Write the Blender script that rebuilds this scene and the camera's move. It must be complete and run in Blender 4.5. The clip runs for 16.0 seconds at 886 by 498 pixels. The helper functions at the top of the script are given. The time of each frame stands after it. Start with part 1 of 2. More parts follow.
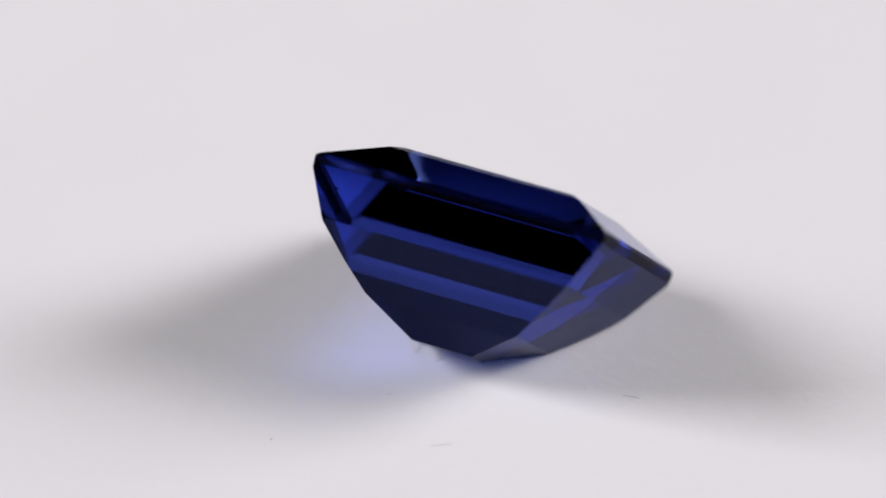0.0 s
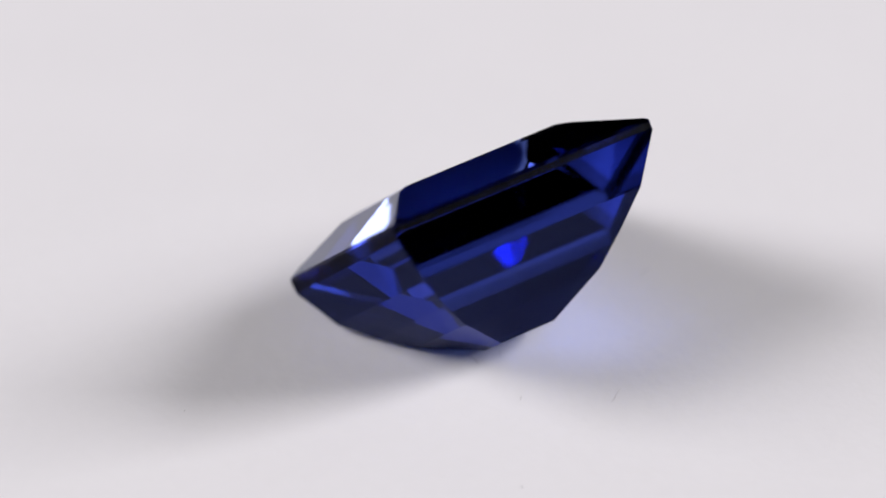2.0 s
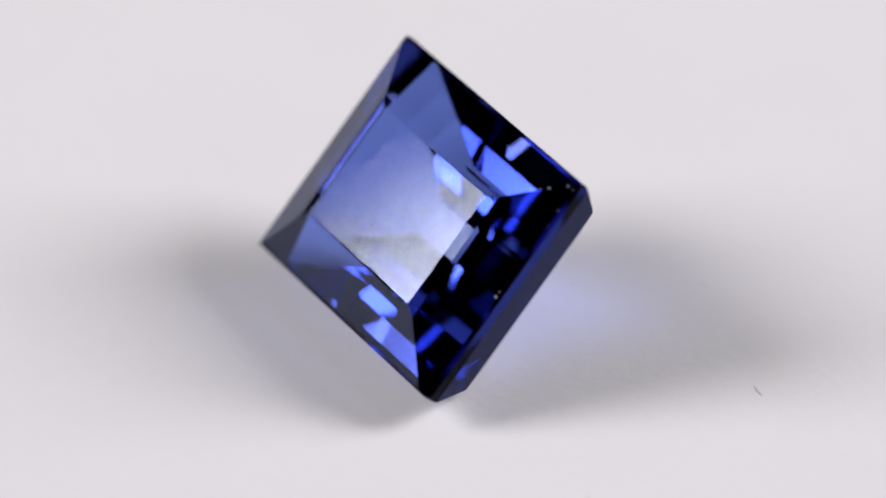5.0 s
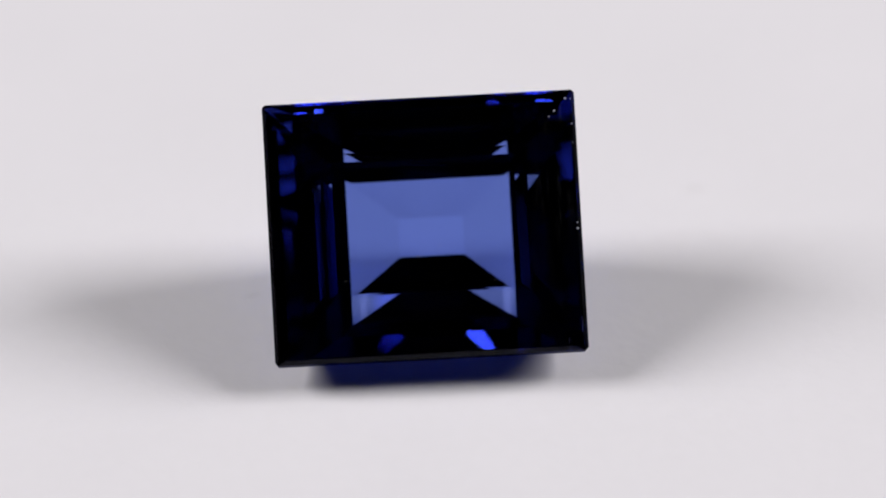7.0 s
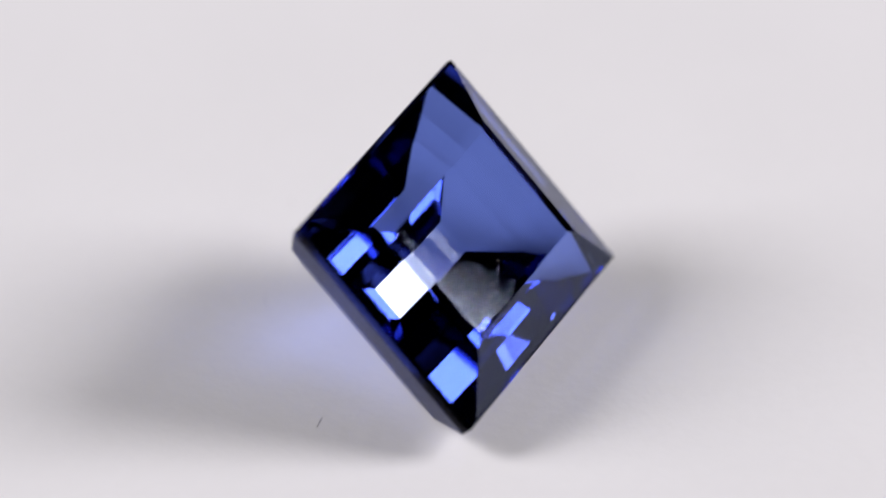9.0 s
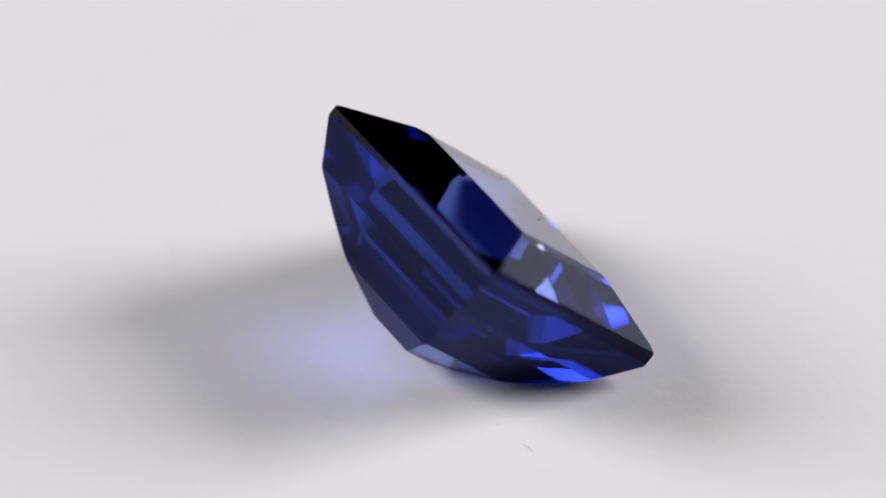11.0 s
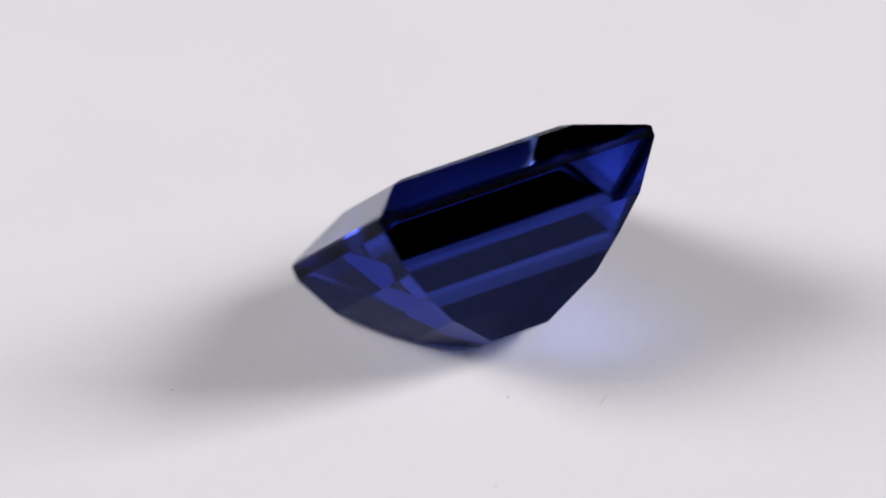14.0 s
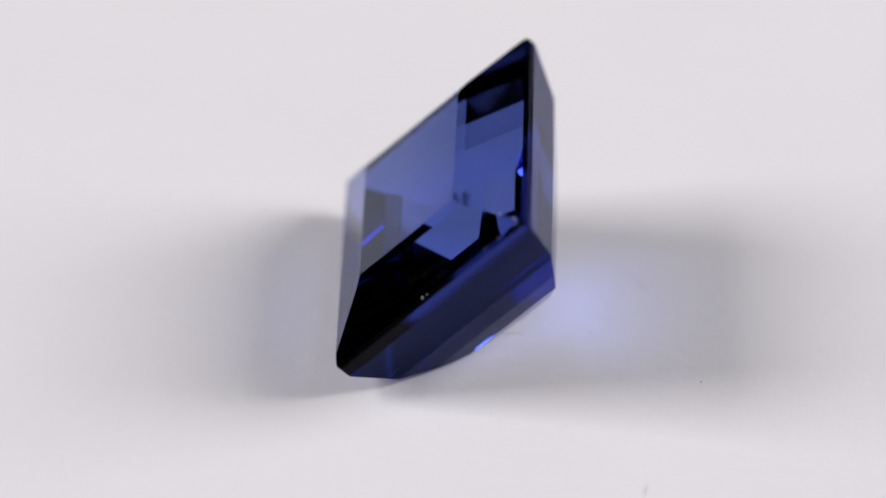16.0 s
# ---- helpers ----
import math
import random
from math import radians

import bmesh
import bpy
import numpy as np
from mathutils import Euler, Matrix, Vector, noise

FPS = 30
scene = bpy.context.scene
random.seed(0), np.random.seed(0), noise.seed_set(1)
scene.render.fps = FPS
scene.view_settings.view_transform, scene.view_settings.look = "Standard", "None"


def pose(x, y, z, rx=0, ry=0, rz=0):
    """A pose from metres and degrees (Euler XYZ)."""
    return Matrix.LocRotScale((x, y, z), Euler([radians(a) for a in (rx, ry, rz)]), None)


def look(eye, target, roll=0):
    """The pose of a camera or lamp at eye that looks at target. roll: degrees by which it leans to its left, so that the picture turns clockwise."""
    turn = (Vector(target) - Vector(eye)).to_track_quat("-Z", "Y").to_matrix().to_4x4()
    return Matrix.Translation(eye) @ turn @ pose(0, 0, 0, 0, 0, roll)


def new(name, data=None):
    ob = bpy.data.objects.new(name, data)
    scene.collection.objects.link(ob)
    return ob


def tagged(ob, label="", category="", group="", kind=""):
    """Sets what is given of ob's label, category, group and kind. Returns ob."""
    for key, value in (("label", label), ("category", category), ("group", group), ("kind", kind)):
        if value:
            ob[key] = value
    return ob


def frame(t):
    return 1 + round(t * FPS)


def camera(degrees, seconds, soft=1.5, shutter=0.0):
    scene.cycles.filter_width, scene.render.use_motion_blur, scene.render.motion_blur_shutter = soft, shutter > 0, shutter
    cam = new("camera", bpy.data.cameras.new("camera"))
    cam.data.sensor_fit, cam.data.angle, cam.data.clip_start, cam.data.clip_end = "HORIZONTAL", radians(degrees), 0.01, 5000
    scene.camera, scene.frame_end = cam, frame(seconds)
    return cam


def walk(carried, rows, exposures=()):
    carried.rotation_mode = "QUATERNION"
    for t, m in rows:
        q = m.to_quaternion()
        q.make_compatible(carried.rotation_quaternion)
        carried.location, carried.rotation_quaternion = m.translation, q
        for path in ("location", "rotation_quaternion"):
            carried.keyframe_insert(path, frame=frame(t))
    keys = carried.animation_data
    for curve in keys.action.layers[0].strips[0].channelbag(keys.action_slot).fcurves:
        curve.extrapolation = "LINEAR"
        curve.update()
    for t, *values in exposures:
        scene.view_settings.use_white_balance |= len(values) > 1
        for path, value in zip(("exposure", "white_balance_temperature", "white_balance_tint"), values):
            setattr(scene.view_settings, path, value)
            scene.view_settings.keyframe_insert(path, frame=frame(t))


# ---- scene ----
# ---- camera and its hold ----
SECONDS = 16.0
STEADY = [  # seconds, small lean of the stand: yaw, pitch (degrees); unevenness of the turn (degrees)
    (0.0, 0.019, 0.016, -0.28),
    (0.5, 0.019, 0.043, -0.88),
    (1.0, 0.021, 0.032, 0.17),
    (1.5, 0.020, 0.033, -0.23),
    (2.0, 0.003, 0.048, -0.10),
    (2.5, -0.031, -0.049, 0.18),
    (2.7, 0.042, 0.005, 0.45),
    (3.0, -0.028, -0.055, 0.33),
    (3.5, -0.011, -0.034, 0.26),
    (4.0, -0.015, -0.010, 0.23),
    (6.3, 0.019, 0.053, 0.39),
    (6.5, 0.023, 0.031, 0.56),
    (7.0, -0.005, -0.076, 0.74),
    (7.5, -0.017, -0.068, 0.24),
    (8.0, 0.013, 0.040, -0.64),
    (8.5, 0.014, 0.001, -0.88),
    (9.0, -0.021, -0.005, -0.11),
    (11.5, 0.014, 0.034, -0.02),
    (12.0, -0.009, -0.014, -0.51),
    (12.5, -0.002, -0.003, -0.61),
    (13.0, -0.024, -0.030, -0.01),
    (13.5, -0.028, -0.007, -0.00),
    (14.0, -0.015, 0.006, 0.56),
    (14.5, 0.001, -0.007, -0.18),
    (15.0, -0.010, -0.011, -0.13),
    (15.5, -0.005, 0.007, -0.18),
    (16.0, 0.021, 0.021, 0.65),
]
EYE = (-0.000296, -0.102532, 0.082415)
AIM = (-0.000296, 0.000000, 0.002177)
cam = camera(8.799, SECONDS, soft=1.8)
cam.data.dof.use_dof = True
cam.data.dof.focus_distance = 0.1291
cam.data.dof.aperture_fstop = 38
walk(cam, [(t, look(EYE, AIM, -0.642) @ pose(0, 0, 0, pitch, yaw, 0)) for t, yaw, pitch, _ in STEADY],
     [(0.0, 0.0), (16.0, 0.0)])

# ---- light: a dim room and two softboxes, one at each side ----
world = bpy.data.worlds.new("dim_room")
world.use_nodes = True
world.node_tree.nodes["Background"].inputs[0].default_value = (0.9, 0.95, 1.0, 1)
world.node_tree.nodes["Background"].inputs[1].default_value = 0.04
scene.world = world


def softbox(azimuth, elevation, distance, width, height, watts):
    a, e = radians(azimuth), radians(elevation)
    place = Vector((math.sin(a) * math.cos(e), math.cos(a) * math.cos(e), math.sin(e))) * distance
    data = bpy.data.lights.new("softbox", "AREA")
    data.shape, data.size, data.size_y, data.energy = "RECTANGLE", width, height, watts
    data.color = (1.0, 0.985, 1.0)
    lamp = new("softbox", data)
    lamp.matrix_world = look(place, (0, 0, 0.003))
    return lamp


softbox(85, 32.5, 0.40, 0.149, 0.195, 1.54)
softbox(-87, 35.5, 0.40, 0.152, 0.185, 1.33)


# ---- materials ----
def material(name):
    m = bpy.data.materials.new(name)
    m.use_nodes = True
    m.node_tree.nodes.clear()
    n = m.node_tree.nodes
    out = n.new("ShaderNodeOutputMaterial")
    return m, n, m.node_tree.links.new, out


def rough(name, colour, roughness, grain, depth, spread=0.04):
    """An opaque surface with grain at two scales."""
    m, n, link, out = material(name)
    b = n.new("ShaderNodeBsdfPrincipled")
    b.inputs["Roughness"].default_value = roughness
    b.inputs["Specular IOR Level"].default_value = 0.25
    co = n.new("ShaderNodeTexCoord")
    fine, wide = n.new("ShaderNodeTexNoise"), n.new("ShaderNodeTexNoise")
    fine.inputs["Scale"].default_value, fine.inputs["Detail"].default_value = grain, 3
    wide.inputs["Scale"].default_value, wide.inputs["Detail"].default_value = grain / 14, 3
    for x in (fine, wide):
        link(co.outputs["Object"], x.inputs["Vector"])
    mix = n.new("ShaderNodeMath")
    mix.operation = "MULTIPLY_ADD"
    link(fine.outputs["Fac"], mix.inputs[0])
    mix.inputs[1].default_value = 0.5
    link(wide.outputs["Fac"], mix.inputs[2])
    ramp = n.new("ShaderNodeMapRange")
    ramp.inputs["From Min"].default_value, ramp.inputs["From Max"].default_value = 0.4, 1.1
    ramp.inputs["To Min"].default_value, ramp.inputs["To Max"].default_value = 1 - spread, 1.0
    link(mix.outputs[0], ramp.inputs["Value"])
    tone = n.new("ShaderNodeVectorMath")
    tone.operation = "SCALE"
    tone.inputs[0].default_value = colour
    link(ramp.outputs[0], tone.inputs["Scale"])
    link(tone.outputs[0], b.inputs["Base Color"])
    bump = n.new("ShaderNodeBump")
    bump.inputs["Strength"].default_value, bump.inputs["Distance"].default_value = 0.5, depth
    link(fine.outputs["Fac"], bump.inputs["Height"])
    link(bump.outputs[0], b.inputs["Normal"])
    link(b.outputs[0], out.inputs["Surface"])
    return m


def sapphire_glass(name, tint, gloss, flat_gloss, scratch, frost=0.0, reach=0.7, middle=None):
    """Blue corundum: refracting body, polished faces that mirror more the flatter one looks at them, face-on
    reflections darkened by the gloss colour, fine polishing lines.
    """
    m, n, link, out = material(name)
    refract, shine = n.new("ShaderNodeBsdfRefraction"), n.new("ShaderNodeBsdfGlossy")
    refract.inputs["Color"].default_value = (*tint, 1)
    refract.inputs["IOR"].default_value = 1.77
    refract.inputs["Roughness"].default_value = frost
    fres = n.new("ShaderNodeFresnel")
    fres.inputs["IOR"].default_value = 1.77
    mix = n.new("ShaderNodeMixShader")
    link(fres.outputs[0], mix.inputs[0])
    link(refract.outputs[0], mix.inputs[1])
    link(shine.outputs[0], mix.inputs[2])
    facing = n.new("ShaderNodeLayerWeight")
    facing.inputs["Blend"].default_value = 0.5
    # gloss colour darkens reflections seen face-on, to deepen the stone's dark facets
    mirror_dimming = n.new("ShaderNodeValToRGB")
    mirror_dimming.color_ramp.elements[0].position, mirror_dimming.color_ramp.elements[0].color = 0.19, (*gloss, 1)
    mirror_dimming.color_ramp.elements[1].position, mirror_dimming.color_ramp.elements[1].color = reach, (*flat_gloss, 1)
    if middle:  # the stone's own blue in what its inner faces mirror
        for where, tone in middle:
            mirror_dimming.color_ramp.elements.new(where).color = (*tone, 1)
    link(facing.outputs["Facing"], mirror_dimming.inputs[0])
    link(mirror_dimming.outputs[0], shine.inputs["Color"])
    co = n.new("ShaderNodeTexCoord")
    stretch = n.new("ShaderNodeMapping")
    stretch.inputs["Scale"].default_value = (9000, 900, 2500)
    stretch.inputs["Rotation"].default_value = (0, 0, radians(62))
    lines = n.new("ShaderNodeTexNoise")
    lines.inputs["Scale"].default_value, lines.inputs["Detail"].default_value = 1.0, 4
    link(co.outputs["Object"], stretch.inputs[0])
    link(stretch.outputs[0], lines.inputs["Vector"])
    fade = n.new("ShaderNodeMapRange")
    fade.inputs["From Min"].default_value, fade.inputs["From Max"].default_value = 0.5, 0.75
    fade.inputs["To Min"].default_value, fade.inputs["To Max"].default_value = frost, max(scratch, frost)
    link(lines.outputs["Fac"], fade.inputs["Value"])
    link(fade.outputs[0], shine.inputs["Roughness"])
    link(mix.outputs[0], out.inputs["Surface"])
    return m


PAPER = rough("white_paper", (0.80, 0.775, 0.80), 0.85, 2600, 0.000025)
TABLE_WHITE = rough("white_laminate", (0.74, 0.72, 0.72), 0.5, 400, 0.00005)
WALL_GREY = rough("dark_grey_paint", (0.06, 0.06, 0.065), 0.8, 60, 0.0005, 0.15)
TOP_TINT, HEART_TINT = (0.85, 0.92, 1.0), (0.18, 0.25, 0.71)
SAPPHIRE_TOP = sapphire_glass("sapphire_polished_top", TOP_TINT, (0.62, 0.61, 0.64), (0.95, 0.96, 1.0), 0.0, reach=0.85, middle=((0.28, (0.60, 0.66, 0.92)), (0.62, (0.66, 0.72, 0.94))))
# darker-gloss copies of the top: reflected light on crown and underside dimmed by colour
SAPPHIRE_CROWN = sapphire_glass("sapphire_worn_dimmed_crown", TOP_TINT, (0.28, 0.28, 0.29), (0.85, 0.87, 1.0), 0.10, reach=0.85, middle=((0.28, (0.50, 0.57, 0.90)), (0.62, (0.60, 0.66, 0.92))))
SAPPHIRE_BASE = sapphire_glass("sapphire_dimmed_underside", HEART_TINT, (0.15, 0.14, 0.14), (0.74, 0.75, 0.82), 0.0, reach=0.88, middle=((0.27, (0.14, 0.18, 0.52)), (0.62, (0.20, 0.24, 0.58))))
GIRDLE_FROST = sapphire_glass("sapphire_frosted_girdle", (0.12, 0.15, 0.36), (0.12, 0.12, 0.14), (0.16, 0.16, 0.20), 0.30, 0.2)
CHIPPED = rough("chipped_corundum", (0.42, 0.43, 0.5), 0.4, 9000, 0.00002, 0.2)
FIBRE = rough("grey_fibre", (0.40, 0.37, 0.36), 0.8, 5000, 0.00001)
PALE_FIBRE = rough("pale_fibre", (0.75, 0.73, 0.72), 0.8, 5000, 0.00001)
DUST = rough("dark_dust", (0.12, 0.11, 0.1), 0.9, 9000, 0.00001)


# ---- mesh helpers ----
def mesh_of(name, verts, faces, mat):
    me = bpy.data.meshes.new(name)
    me.from_pydata([tuple(v) for v in verts], [], faces)
    me.materials.append(mat)
    me.update()
    return me


def part(name, bm, mat, parent=None, label=""):
    me = bpy.data.meshes.new(name)
    bm.to_mesh(me)
    bm.free()
    me.materials.append(mat)
    ob = new(name, me)
    if parent is not None:
        ob.parent = parent
    return tagged(ob, label)


def slab(x0, x1, y0, y1, z0, z1, bevel=0.0):
    bm = bmesh.new()
    bmesh.ops.create_cube(bm, size=1)
    bmesh.ops.transform(bm, matrix=Matrix.LocRotScale(((x0 + x1) / 2, (y0 + y1) / 2, (z0 + z1) / 2), None, (x1 - x0, y1 - y0, z1 - z0)), verts=bm.verts)
    if bevel:
        bmesh.ops.bevel(bm, geom=bm.edges[:], offset=bevel, segments=2, affect="EDGES", profile=0.5)
    return bm


# ---- the room ----
def room():
    tagged(part("floor", slab(-2, 2, -2, 2, -0.87, -0.77), WALL_GREY), "dark grey plain room floor", "floor", kind="structure")
    tagged(part("ceiling", slab(-2, 2, -2, 2, 1.7, 1.8), WALL_GREY), "dark unlit ceiling above the table", "ceiling", kind="structure")
    for name, box in (("wall_north", (-2, 2, 2, 2.1)), ("wall_south", (-2, 2, -2.1, -2)),
                      ("wall_east", (2, 2.1, -2.1, 2.1)), ("wall_west", (-2.1, -2, -2.1, 2.1))):
        tagged(part(name, slab(*box, -0.77, 1.7), WALL_GREY), "dark grey plain wall of a dim room", "wall", kind="structure")


def work_table():
    table = new("work_table")
    table.location = (0, 0, -0.77 + 0.00012)
    part("tabletop", slab(-0.7, 0.7, -0.4, 0.4, 0.73, 0.757, 0.003), TABLE_WHITE, table)
    for sx in (-1, 1):
        for sy in (-1, 1):
            x, y = sx * 0.64, sy * 0.34
            part("leg", slab(x - 0.025, x + 0.025, y - 0.025, y + 0.025, 0, 0.73, 0.003), TABLE_WHITE, table)
    return tagged(table, "plain white laminate table under the turntable", "table")


def lathe(profile, n=96):
    bm = bmesh.new()
    loops = [[bm.verts.new((r * math.cos(2 * math.pi * i / n), r * math.sin(2 * math.pi * i / n), z)) for i in range(n)] for r, z in profile]
    for a, b in zip(loops, loops[1:]):
        for i in range(n):
            bm.faces.new((a[i], a[(i + 1) % n], b[(i + 1) % n], b[i]))
    bm.faces.new(loops[0][::-1])
    bm.faces.new(loops[-1])
    return bm


def turntable():
    """A slowly turning disc, covered with white paper."""
    disc = new("turntable")
    part("platter", lathe([(0.112, -0.013), (0.118, -0.0125), (0.12, -0.011), (0.12, -0.003), (0.1192, -0.0012), (0.118, -0.0005)]), TABLE_WHITE, disc, "white moulded disc under the paper")
    part("paper_sheet", lathe([(0.1165, -0.0005), (0.1168, -0.0004), (0.1168, -0.0001), (0.1165, 0.0)]), PAPER, disc, "clean matt white paper with fine grain")
    return tagged(disc, "round turntable covered with clean matt white paper", "turntable")


# ---- the gem ----
UNIT = 0.0035  # half of the stone's length
# each side of the step cut from the top face down to the flat base: distance from the middle, height; in units
SIDES = {
    "east": [(0.585, 0.230), (0.666, 0.210), (0.981, 0.020), (1.005, -0.002), (0.993, -0.088), (0.874, -0.383), (0.717, -0.577), (0.569, -0.731), (0.258, -0.925)],
    "west": [(0.585, 0.230), (0.657, 0.205), (0.981, 0.033), (1.005, 0.006), (0.996, -0.055), (0.818, -0.360), (0.663, -0.549), (0.490, -0.734), (0.161, -0.925)],
    "north": [(0.415, 0.230), (0.475, 0.204), (0.822, 0.023), (0.843, -0.002), (0.840, -0.047), (0.704, -0.375), (0.519, -0.574), (0.364, -0.745), (0.117, -0.925)],
    "south": [(0.434, 0.230), (0.446, 0.227), (0.820, 0.057), (0.846, 0.022), (0.849, -0.071), (0.694, -0.411), (0.495, -0.657), (0.355, -0.768), (0.135, -0.925)],
}
OUTWARD = {"east": (1, 0), "west": (-1, 0), "north": (0, 1), "south": (0, -1)}
ROWS = ("upper_crown", "crown", "girdle", "girdle", "pavilion", "pavilion", "pavilion", "pavilion")
TABLE_H, BASE_H = 0.230, -0.925


def facet_planes():
    """Every facet of the stone as (part, normal, distance from the middle)."""
    planes = [("table_facet", Vector((0, 0, 1)), TABLE_H), ("pavilion", Vector((0, 0, -1)), -BASE_H)]
    for side, profile in SIDES.items():
        u, v = OUTWARD[side]
        for row, (d0, h0), (d1, h1) in zip(ROWS, profile, profile[1:]):
            n = Vector((u * (h0 - h1), v * (h0 - h1), d1 - d0)).normalized()
            planes.append((row, n, n.dot(Vector((u * d0, v * d0, h0)))))
    for u, v in ((1, 1), (-1, 1), (-1, -1), (1, -1)):  # small bevels on the four corners
        n = Vector((u, v, 0)).normalized()
        planes.append(("girdle", n, n.dot(Vector((u, 0.844 * v, 0))) - 0.011))
    return planes


def cut(polygon, n, d):
    """What is left of a polygon behind the plane."""
    kept = []
    for a, b in zip(polygon, polygon[1:] + polygon[:1]):
        p, q = n.dot(a) - d, n.dot(b) - d
        if p <= 0:
            kept.append(a)
        if (p < 0 < q) or (q < 0 < p):
            kept.append(a.lerp(b, p / (p - q)))
    return kept


def cut_stone():
    """The facets of each part of the stone, every one cut to shape by all the others."""
    planes, facets = facet_planes(), {}
    for i, (row, n, d) in enumerate(planes):
        t = n.orthogonal().normalized()
        w = n.cross(t)
        polygon = [n * d + 4 * (a * t + b * w) for a, b in ((-1, -1), (1, -1), (1, 1), (-1, 1))]
        for j, (_, m, e) in enumerate(planes):
            if i != j and len(polygon) > 2:
                polygon = cut(polygon, m, e)
        if len(polygon) > 2:
            facets.setdefault(row, []).append([p * UNIT for p in polygon])
    return facets


def gemstone():
    gem = new("sapphire")

    def shell(name, verts, faces, label, mat):
        ob = new(name, mesh_of(name, verts, faces, mat))
        ob.parent = gem
        tagged(ob, label)

    facets = cut_stone()
    for row, name, label, mat in (("table_facet", "table_facet", "large flat polished top face", SAPPHIRE_TOP),
                                  ("upper_crown", "upper_crown_facet", "narrow polished facet beside the top face", SAPPHIRE_TOP),
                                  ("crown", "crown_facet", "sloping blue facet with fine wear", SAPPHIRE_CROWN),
                                  ("girdle", "girdle_facet", "thin frosted edge of the widest part", GIRDLE_FROST),
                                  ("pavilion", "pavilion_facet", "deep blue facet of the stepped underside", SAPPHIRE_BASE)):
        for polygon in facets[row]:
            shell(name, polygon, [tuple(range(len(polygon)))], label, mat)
    for edge, along, size in (("corner", 0.12, 0.016), ("corner", 0.36, 0.014), ("corner", 0.47, 0.010),
                              ("side", 0.78, 0.010), ("side", 0.62, 0.012), ("side", 0.50, 0.009), ("side", -0.06, 0.016), ("side", -0.02, 0.010)):
        if edge == "corner":
            a = Vector((0.981, 0.823, 0.021)).lerp(Vector((0.662, 0.475, 0.206)), along)
        else:
            a = Vector((0.977, along, 0.021))
        bm = bmesh.new()
        bmesh.ops.create_icosphere(bm, subdivisions=1, radius=0.45 * size * UNIT)
        for v in bm.verts:
            v.co *= 0.5 + random.random()
        bmesh.ops.translate(bm, vec=a * UNIT, verts=bm.verts)
        part("chip", bm, CHIPPED, gem, "pale nick on the worn edge")
    return tagged(gem, "deep blue step-cut rectangular sapphire lying tilted on white paper", "gemstone")


# ---- lint on the paper ----
def strand(name, radius, length, bend, mat, label):
    """A short curled textile fibre lying on the paper."""
    bm = bmesh.new()
    n, sides, rows = 14, 5, []
    for i in range(n + 1):
        s = i / n
        a = bend * (s - 0.5)
        centre = Vector(((s - 0.5) * length, math.sin(a * 2.2) * length * 0.22, radius + 0.6 * radius * (1 - math.cos(6 * s))))
        r = radius * (0.55 + 0.45 * math.sin(math.pi * min(1, max(0, s * 0.9 + 0.05))))
        rows.append([bm.verts.new(centre + Vector((0, math.cos(2 * math.pi * k / sides), math.sin(2 * math.pi * k / sides))) * r) for k in range(sides)])
    for a, b in zip(rows, rows[1:]):
        for k in range(sides):
            bm.faces.new((a[k], a[(k + 1) % sides], b[(k + 1) % sides], b[k]))
    bm.faces.new(rows[0][::-1])
    bm.faces.new(rows[-1])
    return tagged(part(name, bm, mat), label, "lint", "lint on the paper")


def speck(size, seed):
    bm = bmesh.new()
    bmesh.ops.create_icosphere(bm, subdivisions=1, radius=size)
    rng = random.Random(seed)
    for v in bm.verts:
        v.co *= 0.7 + 0.6 * rng.random()
        v.co.z = max(v.co.z * 0.6, -size * 0.4)
    bmesh.ops.translate(bm, vec=(0, 0, size * 0.4), verts=bm.verts)
    return tagged(part("dust_speck", bm, DUST), "tiny dark dust speck on the white paper", "dust", "dust on the paper")


PERIOD, PHASE = 12.202, 2.28
PAPER_Z = 0.00012  # the sheet meets the stone's foot
REST = pose(-0.000714, -0.000519, 0.003017, 44.940, -0.842, -0.222)

room()
work_table()
DISC = turntable()
GEM = gemstone()
LINT = []
MM = 0.001


def lay(ob, x, y, angle):
    """Leave a thing on the paper, x and y in millimetres from the disc's axis."""
    LINT.append((ob, pose(x * MM, y * MM, PAPER_Z, 0, 0, angle)))


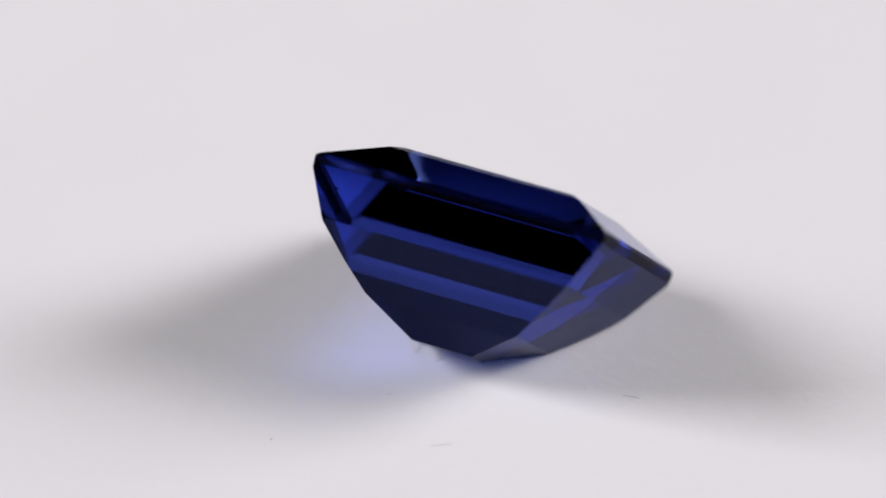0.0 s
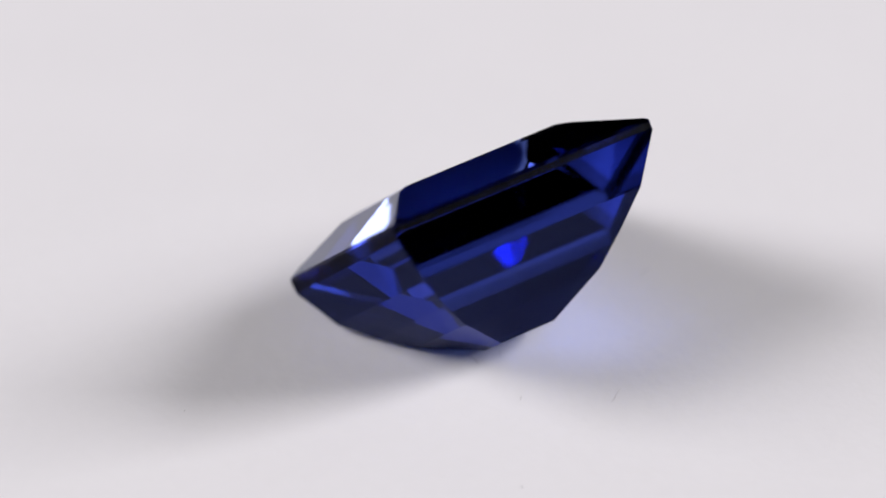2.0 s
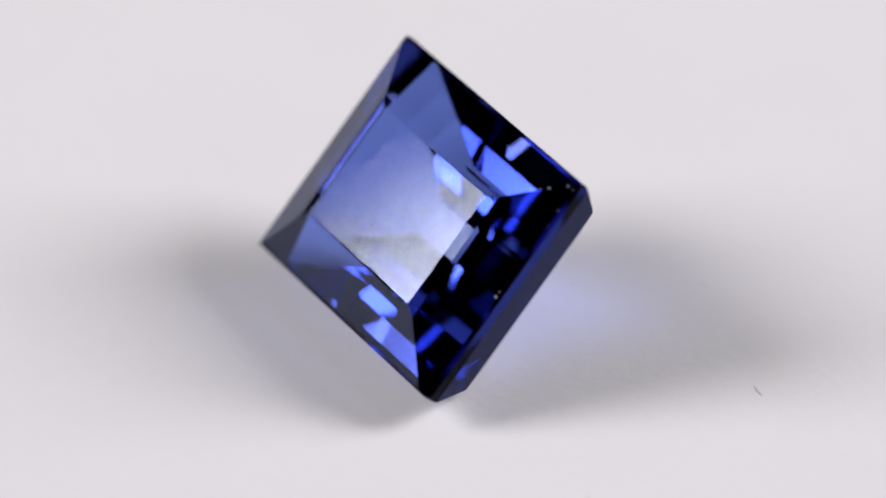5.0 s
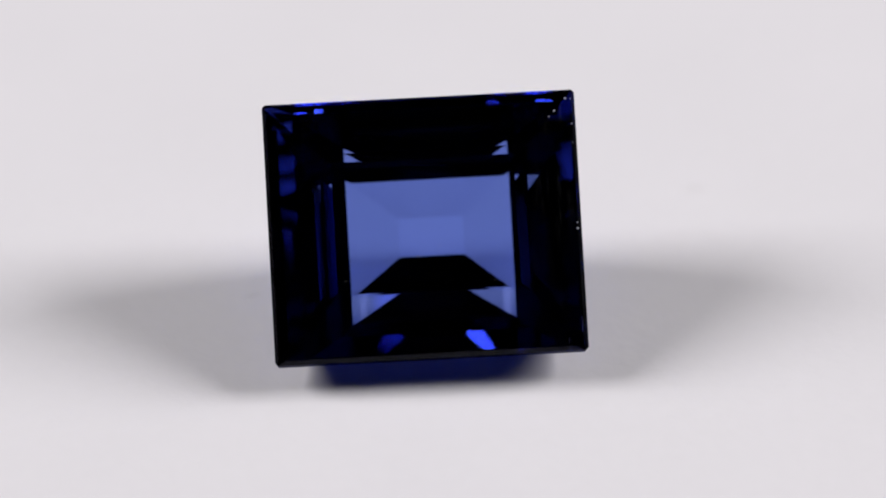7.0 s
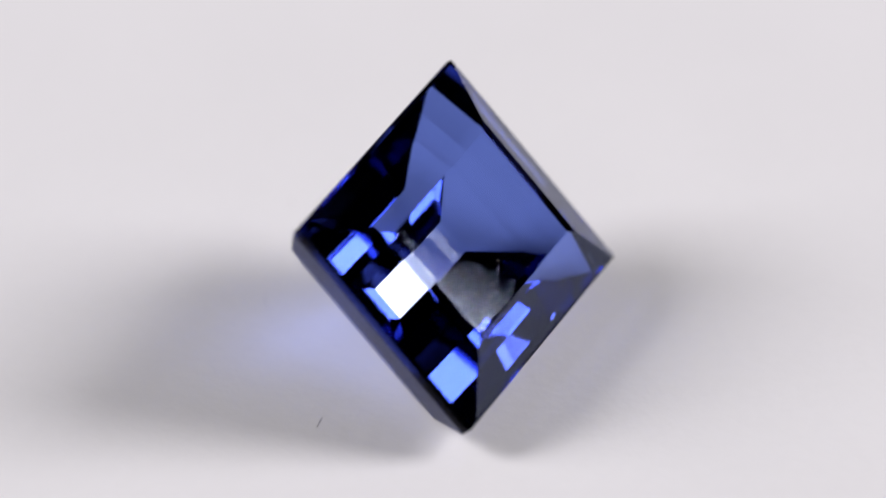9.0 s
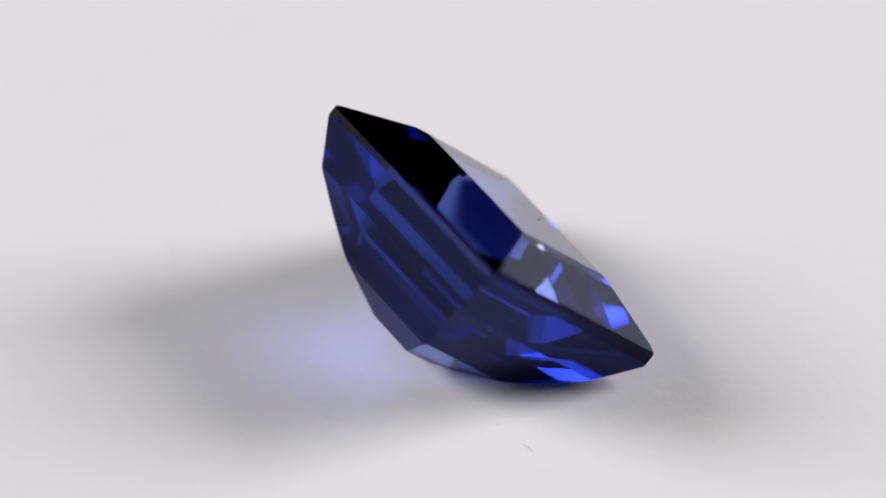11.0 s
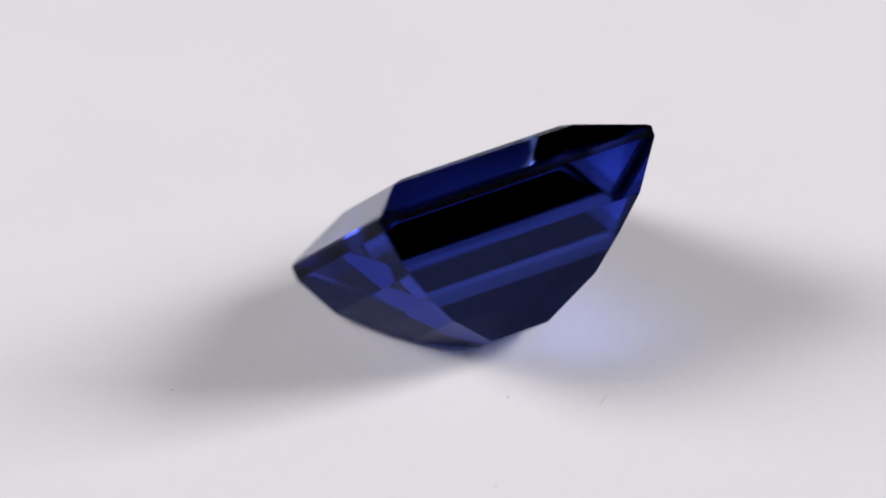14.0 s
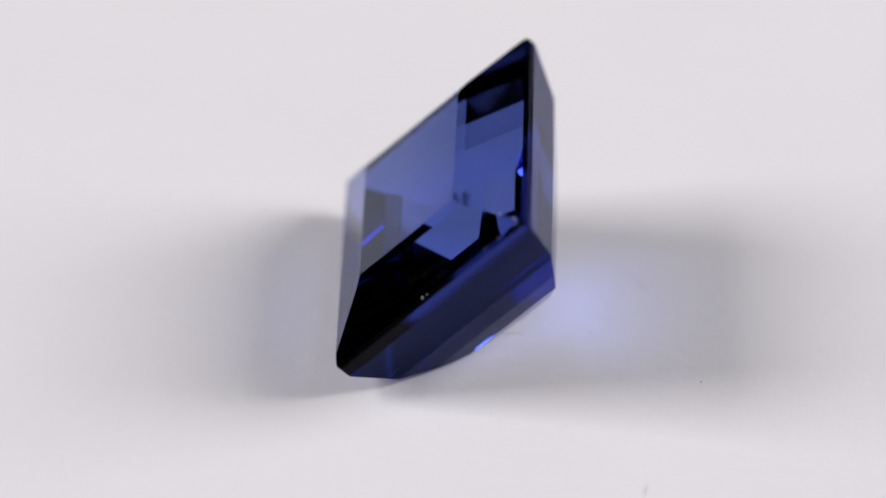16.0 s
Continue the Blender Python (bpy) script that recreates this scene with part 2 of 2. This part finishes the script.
lay(strand("lint_fibre", 0.0036 * MM, 0.44 * MM, 1.3, FIBRE, "thin dark curved fibre lying on white paper"), -1.42, 4.17, 6)
lay(strand("lint_fibre", 0.0045 * MM, 0.34 * MM, 0.8, FIBRE, "short dark straight fibre lying on white paper"), -4.65, 0.93, -11)
lay(strand("lint_fibre", 0.0055 * MM, 0.40 * MM, 1.6, FIBRE, "dark curled fibre beside the gem's foot"), 0.42, 1.22, 62)
lay(strand("lint_fibre", 0.0045 * MM, 0.26 * MM, 1.2, FIBRE, "fine grey fibre beside the gem's foot"), -0.20, 1.42, 25)
lay(strand("lint_fibre", 0.0080 * MM, 0.36 * MM, 0.9, PALE_FIBRE, "pale fibre lying on white paper"), 5.90, 4.22, 150)
lay(strand("lint_fibre", 0.0036 * MM, 0.14 * MM, 0.5, FIBRE, "tiny dark fibre on white paper"), 0.36, 3.00, 30)
lay(strand("lint_fibre", 0.0022 * MM, 0.07 * MM, 0.5, FIBRE, "tiny dark fibre on white paper"), -3.59, 1.08, 44)
lay(speck(0.018 * MM, 3), 2.12, 5.50, 0)
lay(speck(0.013 * MM, 4), 6.74, -1.04, 0)

# dust and a fibre that cling to the stone
for k, (u, v, size) in enumerate(((-0.06, -0.21, 0.036), (0.08, -0.15, 0.024), (0.43, -0.33, 0.014), (0.42, -0.39, 0.016), (0.56, -0.38, 0.013), (-0.53, -0.35, 0.020), (0.28, -0.36, 0.011), (0.11, -0.39, 0.014), (-0.26, -0.30, 0.010))):
    ob = tagged(speck(0.65 * size * MM, 20 + k), "tiny dust speck on the gem's polished top", "dust", "dust on the gem")
    LINT.append((ob, REST @ pose(u * UNIT, v * UNIT, TABLE_H * UNIT, 0, 0, 40 * k)))
splinter = strand("lint_fibre", 0.0075 * MM, 0.30 * MM, 1.2, PALE_FIBRE, "short white fibre clinging to the gem's side")
LINT.append((splinter, REST @ pose(0.890 * UNIT, -0.66 * UNIT, -0.313 * UNIT, 0, 110, 0) @ pose(0, 0, 0, 0, 0, 74)))


# ---- what turns ----


def turn_at(t):
    for (t0, _, _, d0), (t1, _, _, d1) in zip(STEADY, STEADY[1:]):
        if t0 <= t <= t1:
            return 360 * (t - 7) / PERIOD + PHASE + d0 + (d1 - d0) * (t - t0) / (t1 - t0)
    return 360 * (t - 7) / PERIOD + PHASE


def motions():
    times = [round(0.25 * i, 2) for i in range(65)]
    walk(DISC, [(t, pose(0, 0, PAPER_Z, 0, 0, turn_at(t))) for t in times])
    walk(GEM, [(t, pose(0, 0, 0, 0, 0, turn_at(t)) @ REST) for t in times])
    for ob, place in LINT:
        walk(ob, [(t, pose(0, 0, 0, 0, 0, turn_at(t)) @ place) for t in times])


motions()
